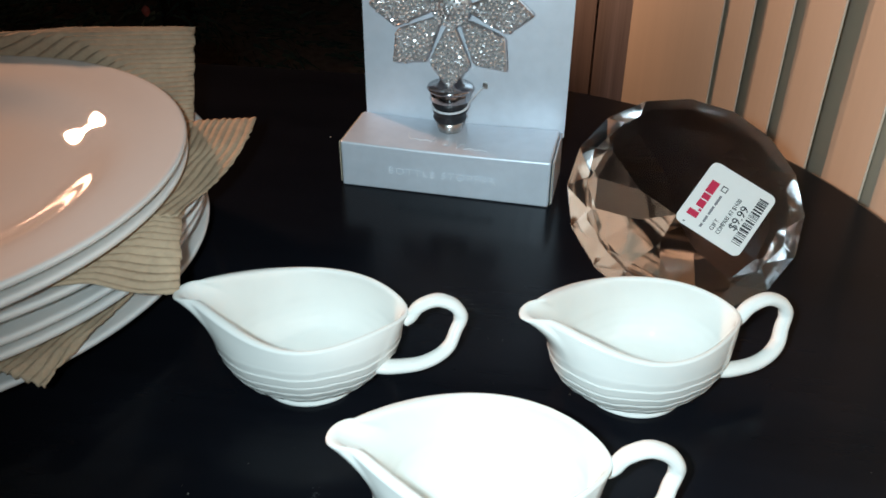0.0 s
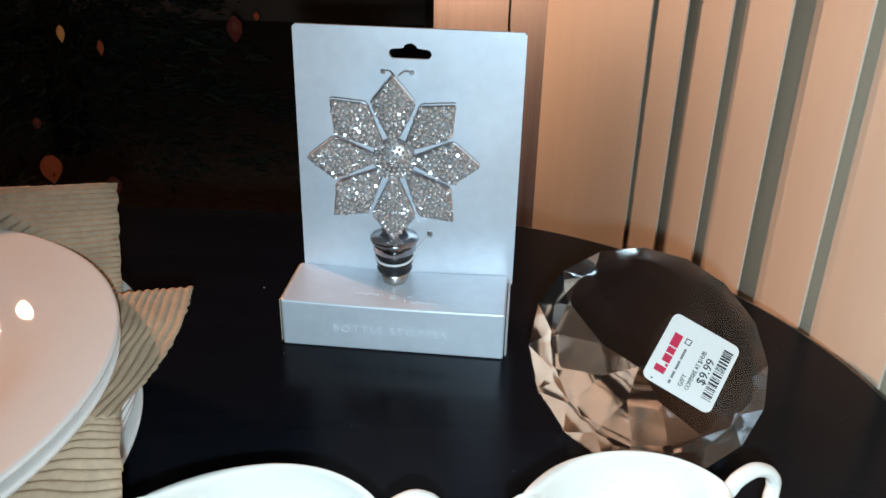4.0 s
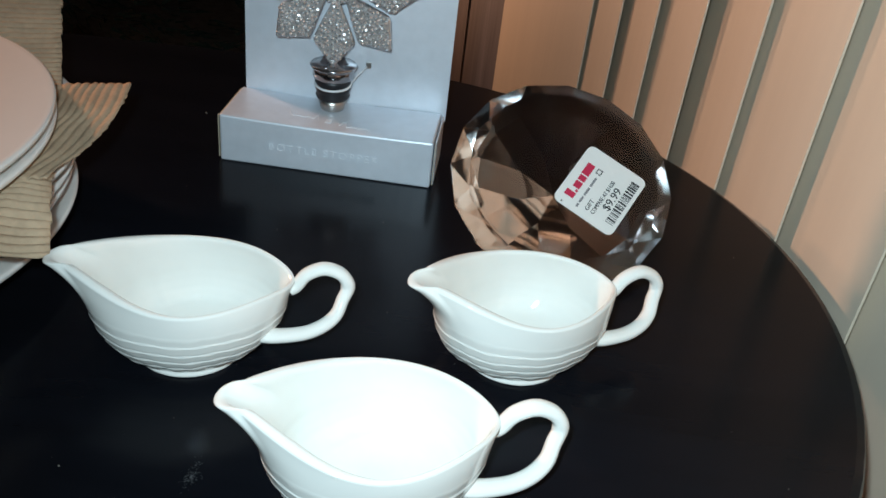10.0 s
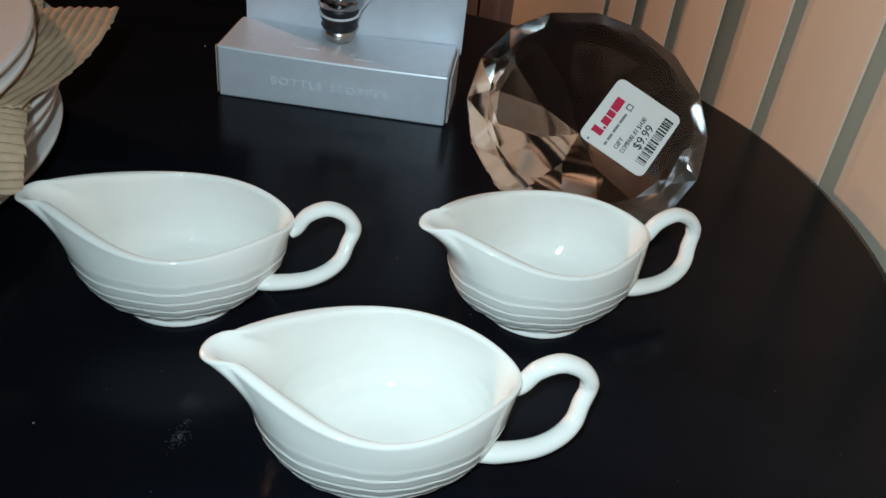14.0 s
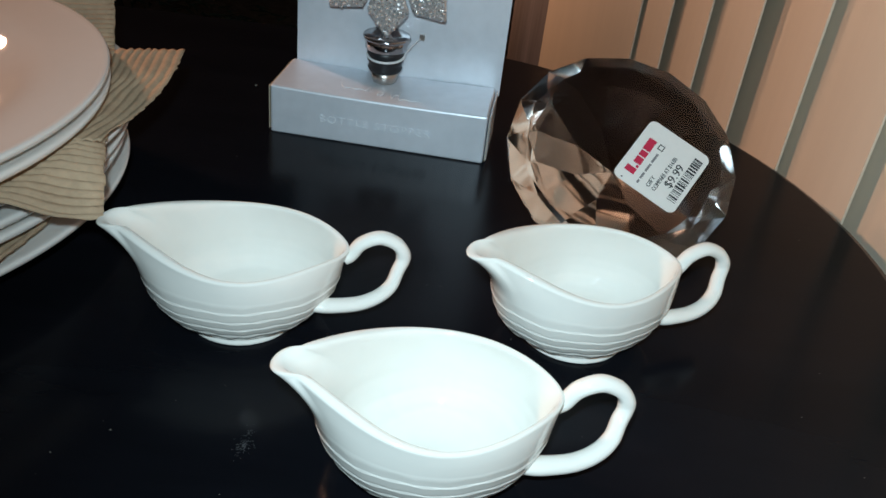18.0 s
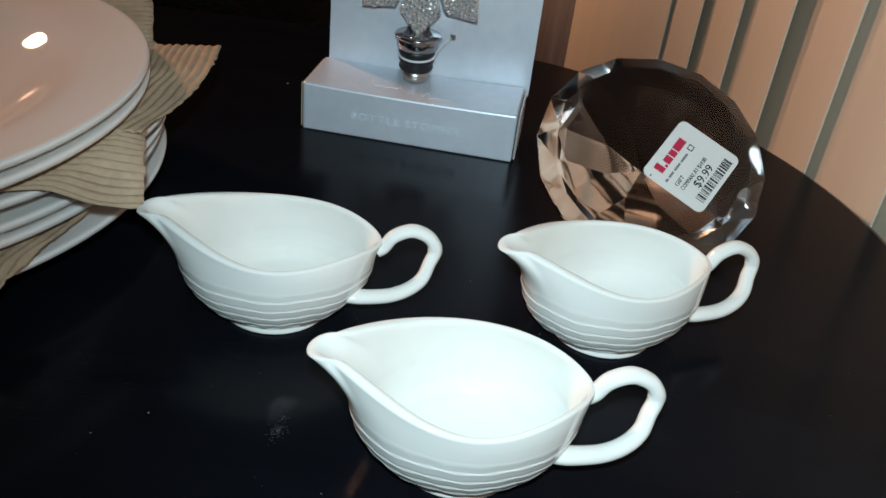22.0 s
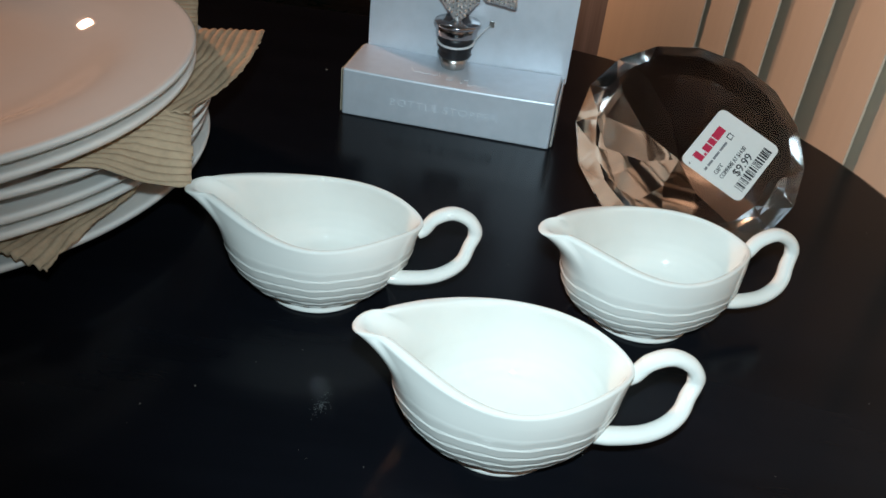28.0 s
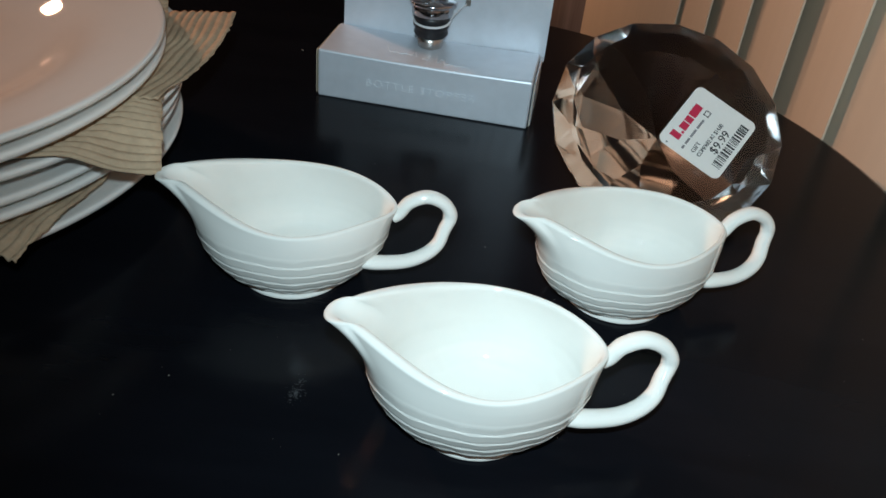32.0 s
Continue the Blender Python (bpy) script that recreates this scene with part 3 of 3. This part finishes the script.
part("steel_tip", turned([(0, Z0), (0.055, Z0), (0.060, Z0 + 0.004), (0.072, 0.296), (0, 0.296)]), STEEL, stopper, "brushed steel tip", smooth=True)
rings = [(0, 0.294), (0.074, 0.294)]
for i in range(3):
    z = 0.294 + 0.036 * i
    rings += [(0.078 + 0.003 * i, z + 0.004), (0.086 + 0.003 * i, z + 0.018), (0.080 + 0.003 * i, z + 0.033)]
rings += [(0.084, 0.402), (0, 0.402)]
part("rubber_sleeve", turned(rings), RUBBER, stopper, "black ribbed rubber sleeve", smooth=True)
part("collar", turned([(0, 0.402), (0.084, 0.402), (0.098, 0.405), (0.102, 0.410), (0.104, 0.450), (0.102, 0.455), (0.113, 0.459), (0.117, 0.467), (0.112, 0.475), (0.06, 0.480), (0.03, 0.486), (0, 0.487)]), CHROME, stopper, "polished chrome collar", smooth=True)
bm = sweep([Vector((0.0895 * U * math.cos(a), 0.0895 * U * math.sin(a), (0.372 + 0.010 * math.sin(a) - Z0) * U)) for a in [2 * math.pi * i / 40 for i in range(41)]], oval(0.006 * U, 0.006 * U, 8), (0, 0, 1))
sweep([Vector((x * U, y * U, (z - Z0) * U)) for x, y, z in ((0.082, -0.02, 0.374), (0.105, 0.03, 0.40), (0.135, 0.075, 0.430), (0.158, 0.112, 0.446))], oval(0.0032 * U, 0.0032 * U, 6), (0, 0, 1), bm)
part("tie", bm, CORD, stopper, "white tie round the sleeve", smooth=True)
bm = box(bmesh.new(), (0.145 * U, 0.100 * U, (0.432 - Z0) * U), (0.170 * U, 0.119 * U, (0.462 - Z0) * U), 0.003 * U, 1)
part("tie_knot", bm, STEEL, stopper)
bm = bmesh.new()
for side in (-1, 1):
    strand = [(0.01 * side, 0.085, 1.232 - Z0), (0.035 * side, 0.100, 1.250 - Z0), (0.066 * side, 0.117, 1.243 - Z0)]
    sweep(smooth_path([(x * U, y * U, z * U) for x, y, z in strand], 4), oval(0.004 * U, 0.004 * U, 6), (0, 1, 0.2), bm)
    box(bm, ((0.066 * side - 0.010) * U, 0.108 * U, (1.232 - Z0) * U), ((0.066 * side + 0.010) * U, 0.122 * U, (1.252 - Z0) * U), 0.003 * U, 1)
part("upper_tie", bm, STEEL, stopper, "grey wire tie behind the top petal")
# petals
FC = (0.0, 0.012, 0.865 - Z0)
PETAL = [(0.075, 0.012), (0.255, 0.096), (0.272, 0.099), (0.288, 0.094), (0.398, 0.004), (0.398, -0.004), (0.288, -0.094), (0.272, -0.099), (0.255, -0.096), (0.075, -0.012)]


def inside(x, y, poly, margin):
    ok = True
    for (ax, ay), (bx, by) in zip(poly, poly[1:] + poly[:1]):
        ex, ey = bx - ax, by - ay
        ok &= (ex * (y - ay) - ey * (x - ax)) / math.hypot(ex, ey) < -margin
    return ok


def stud(bm, x, y, z, r, spin, lift=0.55):
    """A small cut stone: six sides and a flat top, set a little askew."""
    tx, ty = 0.42 * math.cos(spin * 37), 0.42 * math.sin(spin * 53)
    place = lambda px, py, pz: (px * U, py * U, (pz + tx * (px - x) + ty * (py - y)) * U)
    base = [bm.verts.new(place(x + r * math.cos(spin + k * math.pi / 3), y + r * math.sin(spin + k * math.pi / 3), z - 0.05 * r)) for k in range(6)]
    top = [bm.verts.new(place(x + 0.45 * r * math.cos(spin + k * math.pi / 3), y + 0.45 * r * math.sin(spin + k * math.pi / 3), z + lift * r)) for k in range(6)]
    for k in range(6):
        bm.faces.new((base[k], base[(k + 1) % 6], top[(k + 1) % 6], top[k]))
    bm.faces.new(top)
    bm.faces.new(base[::-1])


rng = random.Random(11)
UPRIGHT = Matrix.Rotation(radians(90), 4, "X")
for p in range(8):
    turn = Matrix.Translation([c * U for c in FC]) @ UPRIGHT @ Matrix.Rotation(math.pi / 4 * p + math.pi / 2, 4, "Z") @ Matrix.Rotation(radians(-5), 4, "Y")
    bm = prism(bmesh.new(), [(x * U, y * U) for x, y in PETAL[::-1]], -0.012 * U, 0.016 * U)
    bmesh.ops.bevel(bm, geom=list(bm.edges), offset=0.005 * U, segments=1, affect="EDGES")
    petal = part("petal", bm, SETTING, stopper, m=turn)
    bm, r, row = bmesh.new(), 0.0112, 0
    y = -0.105
    while y < 0.105:
        x = 0.05 + (0.5 * r * 2 if row % 2 else 0)
        while x < 0.40:
            if inside(x, y, PETAL, 0.006):
                tip = (rng.uniform(-1, 1), rng.uniform(-1, 1))
                stud(bm, x + 0.002 * tip[0], y + 0.002 * tip[1], 0.0162 + 0.002 * rng.random(), r * rng.uniform(0.9, 1.05), rng.uniform(0, 1), 0.45)
            x += 2 * r
        y += 1.75 * r
        row += 1
    stones = part("stone_pave", bm, STONE, petal, "rows of clear cut stones")
    stones["kind"] = "stuff"
bm = lathe([(0, -0.010 * U), (0.090 * U, -0.010 * U), (0.098 * U, 0.004 * U), (0.085 * U, 0.022 * U), (0.05 * U, 0.036 * U), (0, 0.040 * U)], 32)
hub = part("hub", bm, SETTING, stopper, m=Matrix.Translation([c * U for c in FC]) @ UPRIGHT, smooth=True)
bm = bmesh.new()
for ring, count in ((0.0, 1), (0.021, 6), (0.042, 12), (0.063, 18), (0.083, 24)):
    for i in range(count):
        a = 2 * math.pi * i / count + ring
        stud(bm, ring * math.cos(a), ring * math.sin(a), 0.041 - 1.7 * ring * ring, 0.0105, rng.uniform(0, 1), 0.5)
part("stone_pave", bm, STONE, hub)["kind"] = "stuff"

# ---- cut crystal paperweight ----
DM = Matrix.Translation(W3(0.888, 0.147, 0.2965)) @ Matrix.Rotation(radians(6.86), 4, "Z") @ Matrix.Rotation(radians(36), 4, "X")
GR = 0.498


def ring_of(r, z, n, off):
    return [(r * math.cos(2 * math.pi * (i + off) / n), r * math.sin(2 * math.pi * (i + off) / n), z) for i in range(n)]


bm = bmesh.new()
spin = 0.3424
# crown: table, star points, girdle facets; pavilion: lower girdle facets, mains, tip
cloud = ring_of(0.8405 * GR, 0.0512, 8, 0.5 + spin) + ring_of(0.8741 * GR, 0.0397, 8, spin) + ring_of(0.947 * GR, 0.0195, 16, 2 * spin + 0.5) + ring_of(GR, 0.01, 16, 2 * spin)
cloud += ring_of(GR, -0.006, 16, 2 * spin) + ring_of(0.7541 * GR, -0.0963, 16, 2 * spin + 0.5) + ring_of(0.3693 * GR, -0.1997, 8, spin) + [(0, 0, -0.2877)]
for p in cloud:
    bm.verts.new([c * U for c in p])
bmesh.ops.convex_hull(bm, input=list(bm.verts))
bmesh.ops.dissolve_limit(bm, angle_limit=radians(0.6), verts=list(bm.verts), edges=list(bm.edges))
crystal = thing("crystal_paperweight", "large clear glass diamond paperweight lying on its side", "paperweight", at=DM)
part("diamond", bm, CRYSTAL, crystal, "clear faceted glass")

# price sticker on its flat face
TAGM = DM @ Matrix.Translation((-0.065 * U, -0.104 * U, 0.0524 * U)) @ Matrix.Rotation(math.atan2(0.271, 0.194), 4, "Z")
TW, TH = 0.333, 0.300
tag = thing("price_sticker", "white paper price sticker on the glass paperweight", "price sticker", at=TAGM)


def rounded(w, h, r, n=5):
    out = []
    for cx, cy, a0 in ((w - r, -r, 0), (r, -r, 90), (r, -h + r, 180), (w - r, -h + r, 270)):
        out += [(cx + r * math.cos(radians(a0 + 90 * i / n)), cy + r * math.sin(radians(a0 + 90 * i / n))) for i in range(n + 1)]
    return out


part("paper", prism(bmesh.new(), [(x * U, y * U) for x, y in rounded(TW, TH, 0.03)], 0.0004 * U, 0.003 * U), LABEL, tag, "white rounded paper")


def on_tag(name, bm, material, x, y, label=""):
    return part(name, bm, material, tag, label, m=Matrix.Translation((x * U, y * U, 0.0042 * U)))


# the shop's mark as plain red blocks
bm = bmesh.new()
for x0, w, h in ((0.0, 0.030, 0.046), (0.036, 0.012, 0.012), (0.054, 0.036, 0.034), (0.096, 0.030, 0.034), (0.132, 0.064, 0.036)):
    box(bm, (x0 * U, 0, 0), ((x0 + w) * U, h * U, 0.0006 * U))
on_tag("shop_mark", bm, RED, 0.052, -0.075, "plain red blocks")
bm = bmesh.new()
x = 0.0
for w in (0.018, 0.034, 0.044, 0.052):
    box(bm, (x * U, 0, 0), ((x + w) * U, 0.010 * U, 0.0005 * U))
    x += w + 0.008
on_tag("number_bars", bm, GREY_PRINT, 0.030, -0.112)
bm = bmesh.new()
for lo, hi in (((0, 0), (0.028, 0.004)), ((0, 0.022), (0.028, 0.026)), ((0, 0), (0.004, 0.026)), ((0.024, 0), (0.028, 0.026))):
    box(bm, (lo[0] * U, lo[1] * U, 0), (hi[0] * U, hi[1] * U, 0.0005 * U))
on_tag("frame_mark", bm, BLACK, 0.222, -0.116)
on_tag("word", fitted("GIFT", 0.019 * U, 0.056 * U), BLACK, 0.045, -0.158)
on_tag("line", fitted("COMPARE AT $14.00", 0.019 * U, 0.190 * U), BLACK, 0.045, -0.187)
on_tag("price", fitted("$9.99", 0.036 * U, 0.120 * U), BLACK, 0.098, -0.232)
bm, x, rng = bmesh.new(), 0.0, random.Random(3)
while x < 0.235:
    w = rng.choice((0.003, 0.003, 0.006, 0.009))
    box(bm, (x * U, 0, 0), ((x + w) * U, 0.040 * U, 0.0005 * U))
    x += w + rng.choice((0.003, 0.004, 0.007))
on_tag("barcode", bm, BLACK, 0.050, -0.282)["kind"] = "stuff"
on_tag("dot", lathe([(0, 0.0), (0.004 * U, 0), (0.004 * U, 0.0005 * U), (0, 0.0006 * U)], 10), BLACK, 0.014, -0.040)

# ---- crumbs and dust on the table ----
bm, rng = bmesh.new(), random.Random(8)
spots = [(-0.691, -1.458, 0.0036), (-0.815, -1.566, 0.0032), (-0.62, 1.05, 0.009), (-0.95, 1.12, 0.007)]
spots += [(rng.uniform(-1.0, 1.9), rng.uniform(-1.7, 1.5), rng.uniform(0.0010, 0.0025)) for _ in range(70)]
for x, y, r in spots:
    if (x + 0.23) ** 2 + (y + 0.15) ** 2 > 4.6:
        continue
    made = bmesh.ops.create_icosphere(bm, subdivisions=1, radius=r * U, matrix=Matrix.Translation((x * U, y * U, r * 0.45 * U)) @ Matrix.Diagonal((1, rng.uniform(0.5, 1), 0.5, 1)))
solid("table_dust", bm, DUST, "pale crumbs and dust on the table", "dust", kind="stuff", at=pose(0, 0, TZ))

# a faint dull patch: a swirl of tiny grey flecks
bm, rng = bmesh.new(), random.Random(31)
for i in range(150):
    a, r = rng.uniform(0, 2 * math.pi), 0.034 * abs(rng.gauss(0, 0.55))
    x, y = -0.305 + 0.75 * r * math.cos(a), -1.452 + 1.5 * r * math.sin(a) + (0.05 if i % 7 == 0 else 0)
    bmesh.ops.create_icosphere(bm, subdivisions=1, radius=0.0016 * U, matrix=Matrix.Translation((x * U, y * U, 0.0002 * U)) @ Matrix.Rotation(a, 4, "Z") @ Matrix.Diagonal((rng.uniform(0.8, 2.2), 0.5, 0.25, 1)))
solid("table_flecks", bm, FLECK, "faint dull patch of grey flecks on the black lacquer", "smudge", kind="stuff", at=pose(0, 0, TZ))

# ---- dark fir tree with ornaments far behind ----
tree = thing("christmas_tree", "dark decorated fir tree standing in the shade", "tree", at=Matrix.Translation((-1.30, 2.35, 0)))
part("trunk", lathe([(0, 0), (0.06, 0), (0.05, 0.4), (0.035, 1.2), (0.012, 1.95), (0, 2.0)], 12), BARK, tree, smooth=True)
bm, rng = bmesh.new(), random.Random(21)


def needle(bm, p, d, size):
    side = d.cross(Vector((rng.uniform(-1, 1), rng.uniform(-1, 1), rng.uniform(-1, 1)))).normalized() * size * 0.09
    a, b, c = bm.verts.new(p - side), bm.verts.new(p + side), bm.verts.new(p + d * size)
    bm.faces.new((a, b, c))


hung = []
for i in range(110):
    z = 0.18 + 1.75 * (i / 110)
    reach = 0.72 * (1 - (z - 0.18) / 1.95) + 0.05
    a = i * 2.39996 + rng.uniform(-0.2, 0.2)
    root, out = Vector((0, 0, z)), Vector((math.cos(a), math.sin(a), -0.18))
    length = reach * rng.uniform(0.85, 1.1)
    for k in range(int(150 * length / 0.7) + 20):
        t = rng.uniform(0.12, 1.0)
        p = root + out * length * t + Vector((0, 0, -0.06 * t * t))
        spread = 0.16 * (1.1 - t) * length + 0.02
        sidev = Vector((-math.sin(a), math.cos(a), 0)) * rng.uniform(-1, 1) * spread * 2.2
        needle(bm, p + sidev + Vector((0, 0, rng.uniform(-0.03, 0.02))), (out + sidev * 2.0 + Vector((rng.uniform(-0.6, 0.6), rng.uniform(-0.6, 0.6), rng.uniform(-0.2, 0.5)))).normalized(), rng.uniform(0.04, 0.075))
    hung.append(root + out * length + Vector((0, 0, -0.06)))
part("crown", bm, NEEDLE, tree)["kind"] = "stuff"


def ornament(material, label, p, r, tall):
    """A drop-shaped ornament with an added glow and a small cap, hung point down or up."""
    ob = thing("ornament", label, "ornament", "lit ornaments on the tree", at=Matrix.Translation(p))
    prof = [(0, -tall)] + [(r * math.sin(math.pi * t) ** 0.8 * (0.55 + 0.45 * t), tall * (2 * t - 1)) for t in [i / 14 for i in range(1, 14)]] + [(0, tall)]
    part("shell", lathe(prof, 20), material, ob, smooth=True)
    part("cap", lathe([(0, tall * 0.96), (r * 0.25, tall * 0.96), (r * 0.22, tall * 1.15), (0, tall * 1.18)], 10), CAP, ob)


for x, y, z, r, tall, material, word in ((-1.10, 1.76, 0.290, 0.014, 0.016, DULL_RED, "dull red"), (-1.075, 1.74, 0.172, 0.034, 0.042, RUST, "rust orange"), (-0.935, 1.78, 0.108, 0.026, 0.034, DULL_RED, "dull red"), (-0.99, 1.75, 0.525, 0.012, 0.022, AMBER, "amber"), (-0.905, 1.77, 0.488, 0.010, 0.020, RUST, "rust orange"), (-0.60, 1.90, 0.515, 0.026, 0.036, DULL_RED, "dull red"), (-0.545, 1.92, 0.545, 0.010, 0.012, RUST, "rust orange")):
    ornament(material, word + " drop-shaped ornament with an added glow on a dark fir", Vector((x, y, z)), r, tall)
